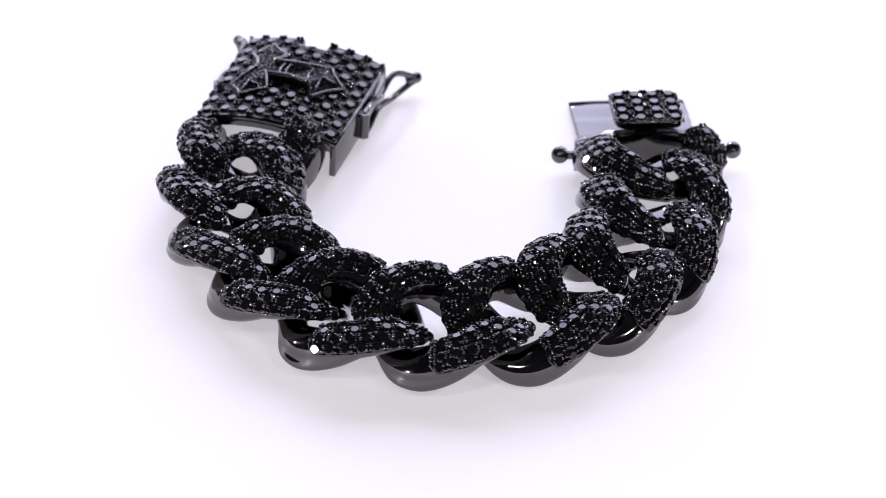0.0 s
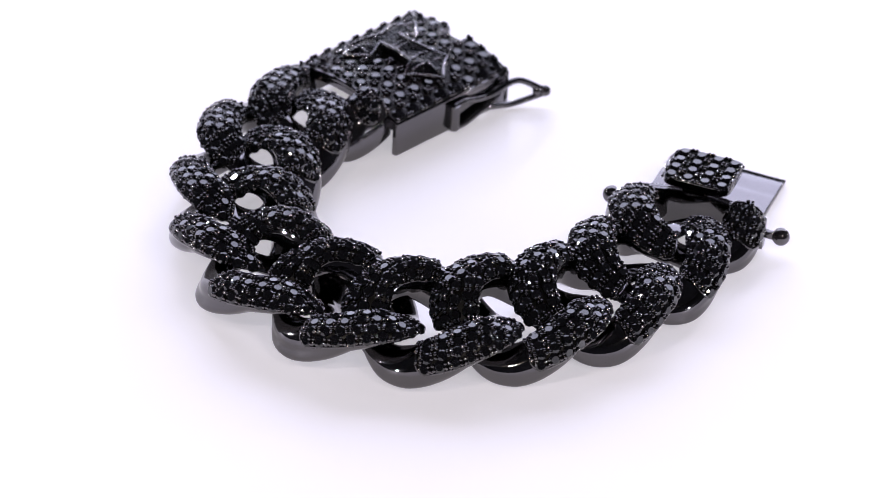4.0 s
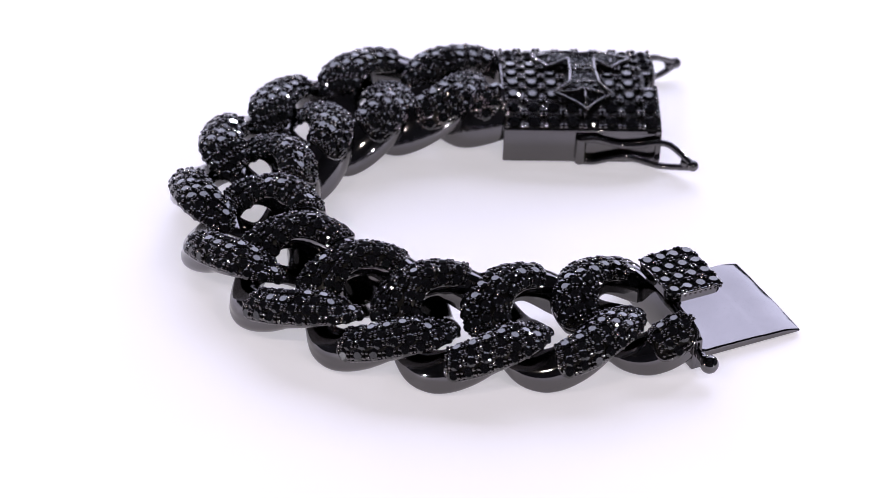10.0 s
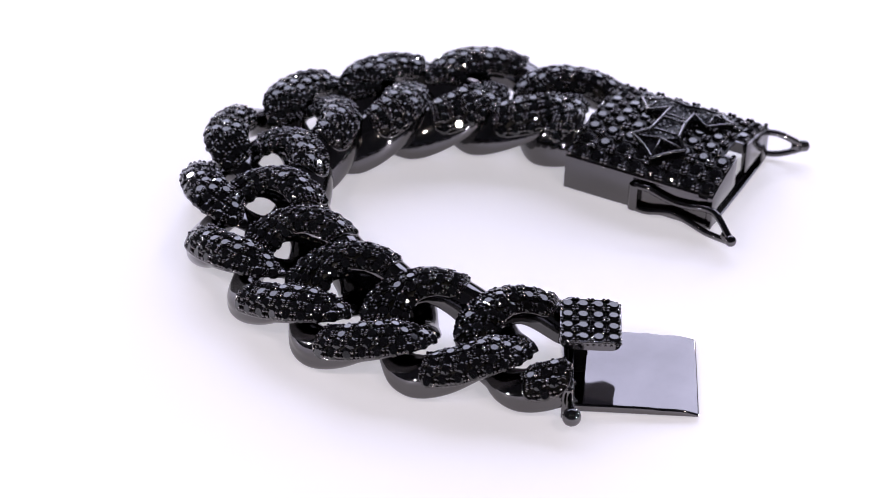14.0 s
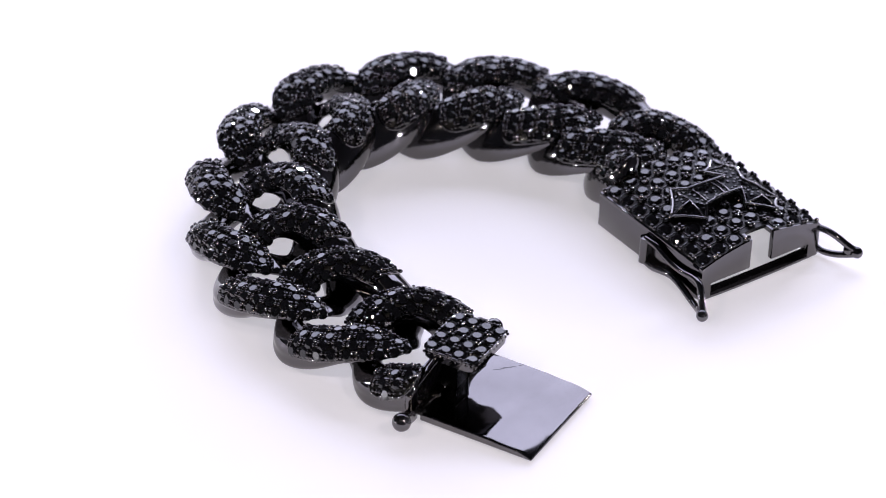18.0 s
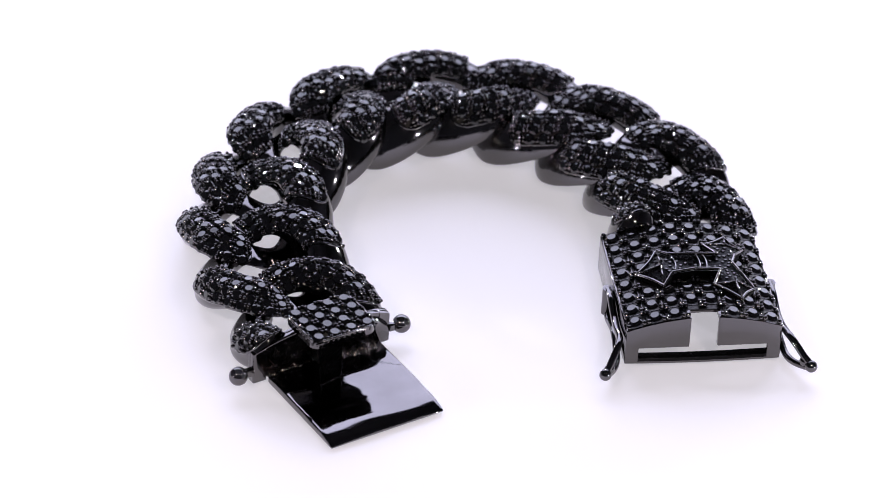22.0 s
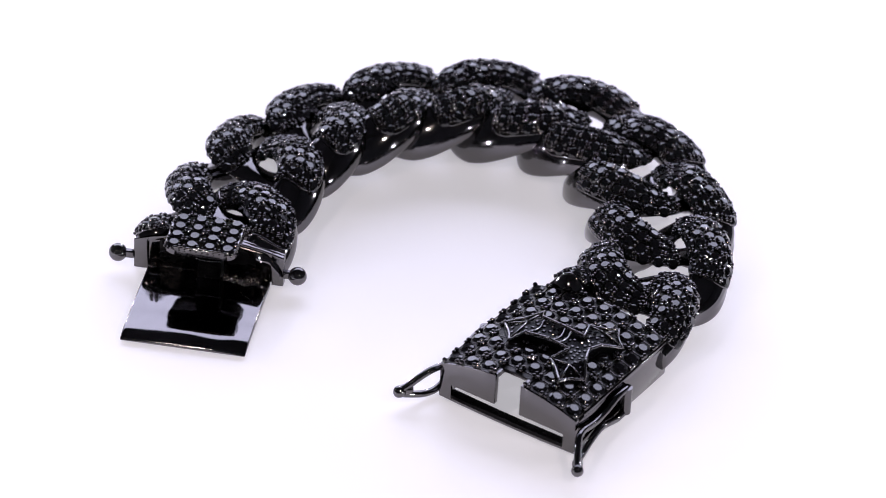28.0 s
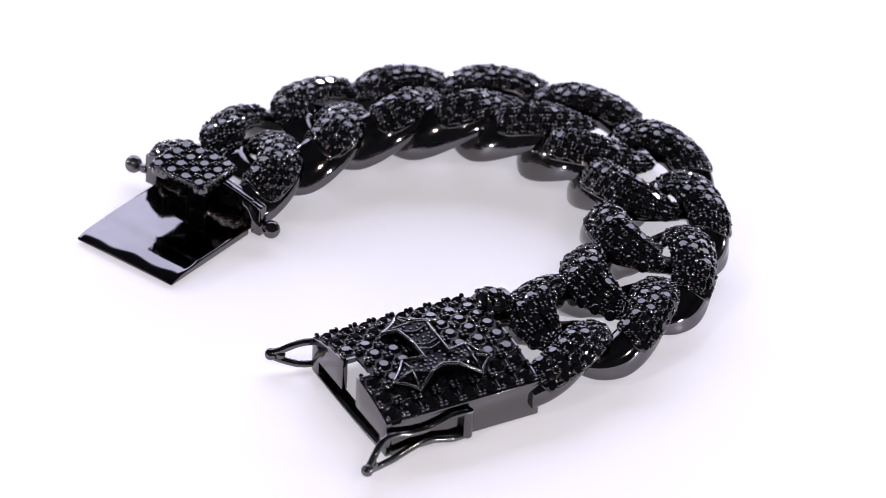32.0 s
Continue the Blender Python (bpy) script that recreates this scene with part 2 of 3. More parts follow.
def link_body(t0, t1, arms, paved, n=110, m=44):
    closed = abs(t1 - t0 - 2 * math.pi) < 1e-6
    bm = bmesh.new()
    rings = [[bm.verts.new(link_surface(t0 + (t1 - t0) * i / n, 2 * math.pi * j / m)) for j in range(m)] for i in range(n if closed else n + 1)]
    for i in range(n):
        a, b = rings[i], rings[(i + 1) % len(rings)]
        for j in range(m):
            bm.faces.new((a[j], a[(j + 1) % m], b[(j + 1) % m], b[j]))
    if not closed:
        bm.faces.new(rings[0][::-1])
        bm.faces.new(rings[-1])
    for i in range(n):
        th = t0 + (t1 - t0) * (i + 0.5) / n
        e0, e1 = crown_edges(th)
        for j in range(m):
            q = (2 * math.pi * (j + 0.5) / m - e0) / (e1 - e0)
            if 0 < q < 1 and any(a0 + round_end(q) < th - turn < a1 - round_end(q) for a0, a1 in arms for turn in (0, 2 * math.pi)):
                paved.append(i * m + j)
    return bm


STONE_R = 0.95 * MM


def patch_end(t0, t1, q, at):
    """Where the paved patch ends at q across it: its corners are rounded."""
    return t1 - round_end(q) if at else t0 + round_end(q)


def arm_rows(t0, t1):
    """Seats of the stones and beads over the crown of one arm, from angle t0 to t1."""
    seats, beads = [], []
    tm = t0 + (t1 - t0) * 0.5
    samples = [i / 160 for i in range(161)]
    acc, last = [0.0], paved_surface(tm, 0)
    for q in samples[1:]:
        p = paved_surface(tm, q)
        acc.append(acc[-1] + (p - last).length)
        last = p
    inset = 0.78 * MM
    rows = max(2, int(round((acc[-1] - 2 * inset) / (1.66 * MM))) + 1)
    lane = (acc[-1] - 2 * inset) / (rows - 1)
    for r in range(rows):
        want = inset + lane * r
        q = samples[min(range(len(acc)), key=lambda i: abs(acc[i] - want))]
        a0, a1 = patch_end(t0, t1, q, 0), patch_end(t0, t1, q, 1)
        path = [a0 + (a1 - a0) * i / 160 for i in range(161)]
        run = [0.0]
        for i in range(160):
            run.append(run[-1] + (paved_surface(path[i + 1], q) - paved_surface(path[i], q)).length)
        half = run[-1] / 2
        step = 2.28 * MM
        reach = half - 0.75 * MM
        shift = 0.5 if r % 2 else 0.0
        k = -12.0
        while k <= 12:
            at = half + (k + shift) * step
            k += 0.5
            if abs(at - half) > reach + 0.4 * step:
                continue
            th = path[min(range(161), key=lambda i: abs(run[i] - at))]
            p, nrm = paved_surface(th, q), paved_normal(th, q)
            if (k - 0.5) % 1 == 0:
                if abs(at - half) > reach:
                    continue
                tip = (nrm + Vector([random.uniform(-0.05, 0.05) for _ in range(3)])).normalized()
                seats.append(seat_matrix(p + nrm * random.uniform(0.06, 0.14) * MM, tip, random.uniform(0, 1.5)))
            else:
                ahead = (paved_surface(th + 0.02, q) - paved_surface(th - 0.02, q)).normalized()
                across = nrm.cross(ahead)
                for along_, over in ((0.29, 0.29), (0.29, -0.29), (-0.29, 0.29), (-0.29, -0.29)):
                    if random.random() < 0.06:
                        continue
                    side = q + over * MM / acc[-1]
                    if not 0.035 < side < 0.965:
                        continue
                    spot = p + ahead * (along_ + random.uniform(-0.06, 0.06)) * MM + across * (over + random.uniform(-0.05, 0.05)) * MM
                    tb = th + (along_ * MM / lane * 0.1)
                    n2 = paved_normal(tb, side)
                    spot += n2 * (paved_surface(th, side) - spot).dot(n2)
                    beads.append((spot + n2 * random.uniform(0.28, 0.4) * MM, n2, random.uniform(0.27, 0.32) * MM))
    for at in (0, 1):
        for k in range(11):
            q = 0.06 + 0.88 * k / 10
            th = patch_end(t0, t1, q, at) + (0.06 if at == 0 else -0.06)
            n2 = paved_normal(th, q)
            beads.append((paved_surface(th, q) + n2 * 0.16 * MM, n2, random.uniform(0.22, 0.28) * MM))
    for q in (0.06, 0.94):
        a0, a1 = patch_end(t0, t1, q, 0), patch_end(t0, t1, q, 1)
        # threes of beads along the long edges, one group to each gap between stones
        span = (paved_surface(a1, q) - paved_surface(a0, q)).length / MM
        k = max(2, round(span / 2.28))
        for i in range(3 * k):
            th = a0 + (a1 - a0) * ((i // 3 + 0.5) / k + (i % 3 - 1) * 0.58 / span)
            n2 = paved_normal(th, q)
            beads.append((paved_surface(th, q) + n2 * random.uniform(0.14, 0.22) * MM, n2, random.uniform(0.24, 0.29) * MM))
    return seats, beads


def arm_rim(t0, t1):
    """The smooth raised lip round the paved crown of an arm."""
    cut = round_end(0.0) * 0.75
    ths = [t0 + cut + (t1 - t0 - 2 * cut) * i / 16 for i in range(17)]
    ends = (0.02, 0.05, 0.1, 0.2, 0.35, 0.5, 0.65, 0.8, 0.9, 0.95, 0.98)
    line = [paved_surface(th, 0.0) / MM for th in ths]
    line += [paved_surface(patch_end(t0, t1, q, 1), q) / MM for q in ends]
    line += [paved_surface(th, 1.0) / MM for th in reversed(ths)]
    line += [paved_surface(patch_end(t0, t1, q, 0), q) / MM for q in reversed(ends)]
    return line


def d2(a, b):
    return radians(a), radians(b)


# centres (millimetres) and headings of the links along the open ring
LINKS = [(-31.9, 16.4, 252.6), (-34.2, 3.2, 269.9), (-31.3, -9.9, 292.3), (-24.2, -21.1, 312.2), (-13.4, -29.3, 336.1), (0.0, -30.7, 2.2),
         (12.6, -26.9, 27.3), (22.4, -18.3, 48.4), (29.0, -7.8, 68.6), (31.5, 5.4, 86.4), (31.3, 19.1, 97.4)]
# the inner side of the links rides higher along the bend
ROLLS = (-6, -6, -6, -6, -5, -3, 2, 4, 4, 3, 1)
# how much wider their inner half is
WIDES = (0, 0.3, 0.3, 0.2, 0.3, 0.4, 0.5, 0.7, 0.8, 0.9, 1.0)
RISES = (4.0, 1.6, 2.2, 2.7, 3.2, 3.2, 2.9, 2.8, 2.5, 1.9, 1.2)
DROPS = (1.6, 0.8, 1.3, 1.0, 0.8, 0.7, 0.7, 0.8, 0.9, 1.1, 1.3)
PUSHES = ((1.4, -108), (1.6, -108), (1.9, -108), (2.1, -108), (2.8, -108), (2.4, -108), (1.6, -108), (1.6, -108), (1.9, -110), (2.0, -103), (2.0, -94))
REST = 0.55
ARMS = {"full": (d2(-100, 0), d2(88, 185)), "box_end": (d2(-100, 0), d2(80, 104)), "tongue_end": (d2(80, 185), d2(256, 290))}
SPAN = {"full": (0, 2 * math.pi), "box_end": d2(-106, 106), "tongue_end": d2(70, 291)}
for i, (x, y, rz) in enumerate(LINKS):
    kind = "box_end" if i == 0 else "tongue_end" if i == len(LINKS) - 1 else "full"
    DROP[0], PUSH[:] = DROPS[i], PUSHES[i]
    RISE[0], WIDE[0], DEEP[0] = RISES[i], WIDES[i], 1.0 if kind == "full" else 0.7
    paved, seats, beads = [], [], []
    for t0, t1 in ARMS[kind]:
        more, knobs = arm_rows(t0, t1)
        seats += more
        beads += knobs
    ob = part("link" if kind == "full" else "end_link", link_body(*SPAN[kind], ARMS[kind], paved), METAL, bracelet, "polished black metal curb link with stone-paved crown" if kind == "full" else "half curb link joined to the clasp, stones on its crown")
    # paved faces take the metal darkened for shade between the stones
    ob.data.materials.append(BED)
    for f in paved:
        ob.data.polygons[f].material_index = 1
    ob.matrix_basis = pose(x * MM, y * MM, REST * MM, ROLLS[i], 0, rz)
    for t0, t1 in ARMS[kind]:
        bm = bmesh.new()
        tube(bm, arm_rim(t0, t1), 0.25, sides=6, closed=True, steps=2)
        part("crown_rim", bm, METAL, ob)
    set_stones(ob, seats, STONE_R, i in (4, 5, 6))
    set_beads(ob, beads)

# ---- clasp box ----
HALF, LONG = 11.5, 24.6


def crown(w):
    return 6.3 + 2.1 * (1 - (w / HALF) ** 2)


bm = bmesh.new()
slab(bm, -LONG, -2.3, -HALF, HALF, lambda w: crown(w) - 0.8, crown, 16, 0.12)
slab(bm, -LONG, -0.88, HALF - 1.0, HALF + 0.003, lambda w: 0.5, lambda w: crown(w) - 0.4, 1, 0.15)
slab(bm, -LONG, -0.88, -HALF - 0.003, -HALF + 1.0, lambda w: 0.5, lambda w: crown(w) - 0.4, 1, 0.15)
for w0, w1 in ((2.05, HALF - 0.9), (-HALF + 0.9, -2.05)):
    slab(bm, -2.35, -0.88, w0, w1, lambda w: crown(w) - 0.8, lambda w: crown(w) - 0.01, 6, 0.0)
box = part("clasp_box", bm, METAL, bracelet, "polished black clasp box, domed stone-paved top, open front slot", sharp=35)


def front_plate(bm, thick):
    """The front of the box: side posts, upper panels with a notch between them, and a low sill round a wide slot."""
    ws = [-HALF, -10.6, -9.5, -8, -6, -4, -2.05, 0, 2.05, 4, 6, 8, 9.5, 10.6, HALF]
    levels = (lambda w: 0.35 + 0.25 * (w / HALF) ** 2, lambda w: 0.85 + 0.25 * (w / HALF) ** 2, lambda w: 3.2, crown)
    grid = [[bm.verts.new(Vector((0, w, lv(w))) * MM) for lv in levels] for w in ws]
    faces = []
    for i in range(len(ws) - 1):
        mid = abs(ws[i] + ws[i + 1]) / 2
        for j in range(3):
            if (j == 1 and mid < 9.5) or (j == 2 and mid < 2.05):
                continue
            faces.append(bm.faces.new((grid[i][j], grid[i + 1][j], grid[i + 1][j + 1], grid[i][j + 1])))
    for col in grid:
        for v in col:
            if not v.link_faces:
                bm.verts.remove(v)
    back = bmesh.ops.extrude_face_region(bm, geom=faces)
    moved = [g for g in back["geom"] if isinstance(g, bmesh.types.BMVert)]
    bmesh.ops.translate(bm, verts=moved, vec=(-thick * MM, 0, 0))
    bmesh.ops.recalc_face_normals(bm, faces=bm.faces)
    bm.normal_update()
    rims = [e for e in bm.edges if len(e.link_faces) == 2 and e.calc_face_angle() > 0.9]
    bmesh.ops.bevel(bm, geom=rims, offset=0.16 * MM, segments=2, profile=0.5, affect="EDGES")


bm = bmesh.new()
front_plate(bm, 0.9)
part("front_plate", bm, METAL, box, "polished black front plate with notch and slot", sharp=35)
# dark material here stands for the lid's dark underside mirrored in this floor
bm = bmesh.new()
slab(bm, -2.2, -0.88, -HALF + 1.1, HALF - 1.1, lambda w: 0.4, lambda w: 0.83 + 0.25 * (w / HALF) ** 2, 8, 0.06)
part("slot_floor", bm, CAST, box, "rough floor behind the slot, darkened as it mirrors the lid", sharp=35)
bm = bmesh.new()
slab(bm, -LONG + 0.003, -LONG + 1.0, -HALF + 0.5, HALF - 0.5, lambda w: crown(w) - 1.9, lambda w: crown(w) - 0.4, 8, 0.08)
part("rear_lip", bm, METAL, box, sharp=35)
box.matrix_basis = pose(-22.1 * MM, 41.8 * MM, 0, 0, 0, 73.8)


bm = bmesh.new()
slab(bm, -LONG + 0.25, -2.1, -HALF + 0.3, HALF - 0.3, lambda w: crown(w) - 0.3, lambda w: crown(w) + 0.03, 16)
slab(bm, -2.1, -0.25, 2.5, HALF - 0.3, lambda w: crown(w) - 0.3, lambda w: crown(w) + 0.03, 8)
slab(bm, -2.1, -0.25, -HALF + 0.3, -2.5, lambda w: crown(w) - 0.3, lambda w: crown(w) + 0.03, 8)
part("stone_bed", bm, BED, box, "bed under the stones, darkened for the shade between them", sharp=35)


def crown_normal(w):
    return Vector((0, 2 * 2.1 * w / HALF ** 2, 1)).normalized()


# outline of the raised ornament on the lid: a T with three flared kite-shaped ends
KITES = [(-11.6, -8.3), (-16.5, -4.6), (-14.1, -3.3), (-13.8, 0.0), (-13.8, 3.8), (-17.2, 2.5), (-19.6, 6.1), (-16.8, 8.5), (-13.9, 6.6), (-11.9, 5.9),
         (-9.9, 6.6), (-6.9, 8.4), (-3.9, 6.0), (-7.1, 2.4), (-9.9, 3.8), (-9.9, 0.0), (-9.4, -3.4), (-7.5, -4.9)]
POINTS = {0, 1, 5, 6, 7, 11, 12, 13, 17}


def inside(u, w):
    hit = False
    for i in range(len(KITES)):
        (u0, w0), (u1, w1) = KITES[i - 1], KITES[i]
        if (w0 > w) != (w1 > w) and u < (u1 - u0) * (w - w0) / (w1 - w0) + u0:
            hit = not hit
    return hit


COLS, ROWS = 8, 8
DU, DW = (LONG - 0.3) / ROWS, (2 * HALF - 0.2) / COLS
seats, beads = [], []


def covered(u, w, m):
    return any(inside(u + a * m, w + b * m) for a, b in ((0, 0), (1, 0), (-1, 0), (0, 1), (0, -1)))


for r in range(ROWS):
    for c in range(COLS):
        w, u = -HALF + 0.1 + DW * (c + 0.5), -LONG + 0.15 + DU * (r + 0.5)
        if (abs(w) < 2.9 and u > -2.4) or covered(u, w, 0.3):
            continue
        n = crown_normal(w)
        seats.append(seat_matrix(Vector((u, w, crown(w))) * MM + n * random.uniform(0.02, 0.1) * MM, (n + Vector((random.uniform(-0.04, 0.04), random.uniform(-0.04, 0.04), 0))).normalized(), 0.39 + random.uniform(-0.15, 0.15)))
for r in range(ROWS + 1):
    for c in range(COLS + 1):
        w, u = -HALF + 0.1 + DW * c, -LONG + 0.15 + DU * r
        for a in (-1, 1):
            for b in (-1, 1):
                wb, ub = w + b * 0.33 + random.uniform(-0.03, 0.03), u + a * 0.36 + random.uniform(-0.03, 0.03)
                if abs(wb) > HALF - 0.1 or ub > -0.15 or ub < -LONG + 0.15 or (abs(wb) < 2.4 and ub > -2.0) or covered(ub, wb, 0.1):
                    continue
                beads.append((Vector((ub, wb, crown(wb) + random.uniform(0.3, 0.4))) * MM, crown_normal(wb), random.uniform(0.35, 0.41) * MM))
set_stones(box, seats, 1.1 * MM, True)
set_beads(box, beads)

# thin ribs of the setting between the columns of stones
for c in range(1, COLS):
    w = -HALF + 0.1 + DW * c
    if abs(w) < 2.0:
        continue
    bm = bmesh.new()
    tube(bm, [(-LONG + 0.2, w, crown(w) + 0.02), (-12, w, crown(w) + 0.02), (-0.3, w, crown(w) + 0.02)], 0.12, sides=6, steps=2)
    part("setting_rib", bm, METAL, box)

for r in range(1, ROWS):
    u = -LONG + 0.15 + DU * r
    bm = bmesh.new()
    tube(bm, [(u, w, crown(w) + 0.0) for w in (-HALF + 0.4, -7.5, -3.8, 0, 3.8, 7.5, HALF - 0.4)], 0.12, sides=6, steps=3)
    part("setting_rib", bm, METAL, box)

# raised ornament: floor, rim wires and ridges
def rim_point(i):
    u, w = KITES[i]
    return (u, w, crown(w) + (0.9 if i in POINTS else 1.75))


bm = bmesh.new()
top = [bm.verts.new(Vector((p[0], p[1], p[2] - 0.35)) * MM) for p in map(rim_point, range(len(KITES)))]
low = [bm.verts.new(Vector((u, w, crown(w) - 0.2)) * MM) for u, w in KITES]
hub = {}
for nm, (u, w, h) in {"k1": (-11.8, -4.7, 1.8), "stem": (-11.8, 0.0, 1.2), "bar": (-11.9, 4.6, 1.3), "k2": (-16.6, 5.7, 1.8), "k3": (-7.1, 5.6, 1.8)}.items():
    hub[nm] = bm.verts.new(Vector((u, w, crown(w) + h - 0.3)) * MM)
n = len(KITES)
for i in range(n):
    j = (i + 1) % n
    bm.faces.new((top[i], top[j], low[j], low[i]))
owner = ["k1", "k1", "stem", "stem", "k2", "k2", "k2", "k2", "bar", "bar", "k3", "k3", "k3", "k3", "stem", "stem", "k1", "k1"]
for i in range(n):
    j = (i + 1) % n
    bm.faces.new((top[j], top[i], hub[owner[i]]))
    if owner[i] != owner[j]:
        bm.faces.new((top[j], hub[owner[i]], hub[owner[j]]))
bm.faces.new((hub["stem"], hub["bar"], hub["k2"]))
bm.faces.new((hub["stem"], hub["k3"], hub["bar"]))
ornament = part("ornament", bm, PITCH, box, "raised black T-shaped ornament with kite-shaped ends", smooth=False)
bm = bmesh.new()
for i in range(n):
    a, b = Vector(rim_point(i)), Vector(rim_point((i + 1) % n))
    m = (a + b) / 2
    if (i in POINTS) and ((i + 1) % n in POINTS):
        m += (Vector((-11.9, 2.0, m.z)) - m).normalized() * 0.35
    tube(bm, [a, m, b], 0.25, sides=8, steps=4)
    ball(bm, a, 0.26, 8, 6)
part("ornament_rim", bm, RIM, box, "bright polished raised wire rim of the ornament")
for i, nm in ((0, "k1"), (1, "k1"), (17, "k1"), (5, "k2"), (6, "k2"), (7, "k2"), (11, "k3"), (12, "k3"), (13, "k3")):
    bm = bmesh.new()
    tube(bm, [rim_point(i), tuple(v / MM + (0.15 if k == 2 else 0) for k, v in enumerate(ornament.data.vertices[2 * n + list(hub).index(nm)].co))], 0.17, sides=8, steps=2)
    part("ornament_ridge", bm, RIM, box)
for w in (-2.9, 0.7, 1.7):
    bm = bmesh.new()
    tube(bm, [(-13.7, w, crown(w) + 1.6), (-11.8, w + 0.4, crown(w) + 1.35), (-9.9, w, crown(w) + 1.6)], 0.17, sides=8, steps=4)
    part("ornament_ridge", bm, RIM, box)
small = []
for k in range(1600):
    u, w = random.uniform(-19, -4.2), random.uniform(-8, 8.4)
    if not covered(u, w, 0.55) or not inside(u + 0.45, w) or not inside(u - 0.45, w) or not inside(u, w + 0.45) or not inside(u, w - 0.45):
        continue
    if all((u - a) ** 2 + (w - b) ** 2 > 0.42 for a, b in small):
        small.append((u, w))
lid = [f for f in ornament.data.polygons]
seats = []
for u, w in small:
    best = None
    for f in lid:
        vs = [ornament.data.vertices[i].co / MM for i in f.vertices]
        if len(vs) == 3 and f.normal.z > 0.2:
            (x0, y0, _), (x1, y1, _), (x2, y2, _) = vs
            den = (y1 - y2) * (x0 - x2) + (x2 - x1) * (y0 - y2)
            l0 = ((y1 - y2) * (u - x2) + (x2 - x1) * (w - y2)) / den
            l1 = ((y2 - y0) * (u - x2) + (x0 - x2) * (w - y2)) / den
            if l0 >= 0 and l1 >= 0 and l0 + l1 <= 1:
                best = (l0 * vs[0].z + l1 * vs[1].z + (1 - l0 - l1) * vs[2].z, f.normal.copy())
    if best:
        seats.append(seat_matrix(Vector((u, w, best[0] + 0.05)) * MM, best[1], random.uniform(0, 1)))
v, f = joined(seats, *stone_shape(0.3 * MM))
tagged(data_part("ornament_stones", v, f, STONE, box, "tiny black stones in the ornament", smooth=False), kind="stuff")

for sgn in (-1, 1):
    bm = bmesh.new()
    y = 12.1
    loop = [(-12.6, 0, 5.0), (-10.2, 0, 5.1), (-8, 0, 4.5), (-6, 0, 4.1), (-3.5, 0.1, 4.2), (-1, 0.2, 4.7), (0.8, 0.6, 4.8), (2.2, 1.3, 4.2), (3.6, 2.2, 3.2), (4.7, 3.0, 2.6)]
    back = [(4.6, 2.9, 2.0), (3.0, 1.9, 1.4), (1.2, 1.0, 0.9), (-0.8, 0.4, 0.8), (-3.5, 0.1, 1.5), (-6, 0, 2.0), (-8.5, 0, 1.5), (-10.5, 0, 1.0), (-12.6, 0, 1.1)]
    tube(bm, [(u, sgn * (y + dw), h) for u, dw, h in loop], 0.54)
    tube(bm, [(u, sgn * (y + dw), h) for u, dw, h in back], 0.54)
    ball(bm, (4.75, sgn * (y + 3.0), 2.35), 0.92)
    ball(bm, (3.6, sgn * (y + 2.25), 2.5), 0.8)
    part("latch_wire", bm, METAL, box, "bent black wire safety latch with rounded tip", sharp=60)
    bm = bmesh.new()
    tube(bm, [(-12.6, sgn * 12.1, 0.9), (-12.6, sgn * 12.1, 3), (-12.6, sgn * 12.1, 5.3)], 0.85, sides=14, steps=2)
    slab(bm, -13.3, -11.9, min(sgn * 10.9, sgn * 12.1), max(sgn * 10.9, sgn * 12.1), lambda w: 1.2, lambda w: 4.9, 1, 0.15)
    part("latch_hinge", bm, METAL, box, "small upright black hinge lug", sharp=40)

# ---- tongue: u points to its tip, the outer side of the ring is at negative w ----


def plate_top(u, w):
    """The plate is not quite flat: it dips towards its tip and is slightly crowned across."""
    dip = 0.16 / (1 + math.exp(-(u - 11.9) / 0.35)) + 0.045 * max(0.0, u - 14.6) ** 2
    wave = 0.012 * math.sin(0.9 * w + 0.5 * u) + 0.01 * math.sin(1.7 * u - 0.6 * w)
    return 1.66 - dip - 0.16 * ((w - 0.35) / 9.3) ** 2 + wave * min(1.0, u / 4)


bm = bmesh.new()
NU, NW, U0, U1, W0, W1 = 60, 30, 0.3, 18.35, -8.95, 9.65
upper = [[bm.verts.new(Vector((U0 + (U1 - U0) * i / NU, W0 + (W1 - W0) * j / NW, plate_top(U0 + (U1 - U0) * i / NU, W0 + (W1 - W0) * j / NW))) * MM) for j in range(NW + 1)] for i in range(NU + 1)]
under = [[bm.verts.new((v.co.x, v.co.y, 0.3 * MM)) for v in row] for row in upper]
for i in range(NU):
    for j in range(NW):
        bm.faces.new((upper[i][j], upper[i + 1][j], upper[i + 1][j + 1], upper[i][j + 1]))
        bm.faces.new((under[i][j], under[i][j + 1], under[i + 1][j + 1], under[i + 1][j]))
    bm.faces.new((upper[i][0], under[i][0], under[i + 1][0], upper[i + 1][0]))
    bm.faces.new((upper[i][NW], upper[i + 1][NW], under[i + 1][NW], under[i][NW]))
for j in range(NW):
    bm.faces.new((upper[0][j], upper[0][j + 1], under[0][j + 1], under[0][j]))
    bm.faces.new((upper[NU][j], under[NU][j], under[NU][j + 1], upper[NU][j + 1]))
bmesh.ops.recalc_face_normals(bm, faces=bm.faces)
bm.normal_update()
rims = [e for e in bm.edges if len(e.link_faces) == 2 and e.calc_face_angle() > 0.9]
bmesh.ops.bevel(bm, geom=rims, offset=0.24 * MM, segments=3, profile=0.5, affect="EDGES")
tongue = part("clasp_tongue", bm, PLATE, bracelet, "flat polished black clasp tongue with raised stone-paved pad", sharp=40)
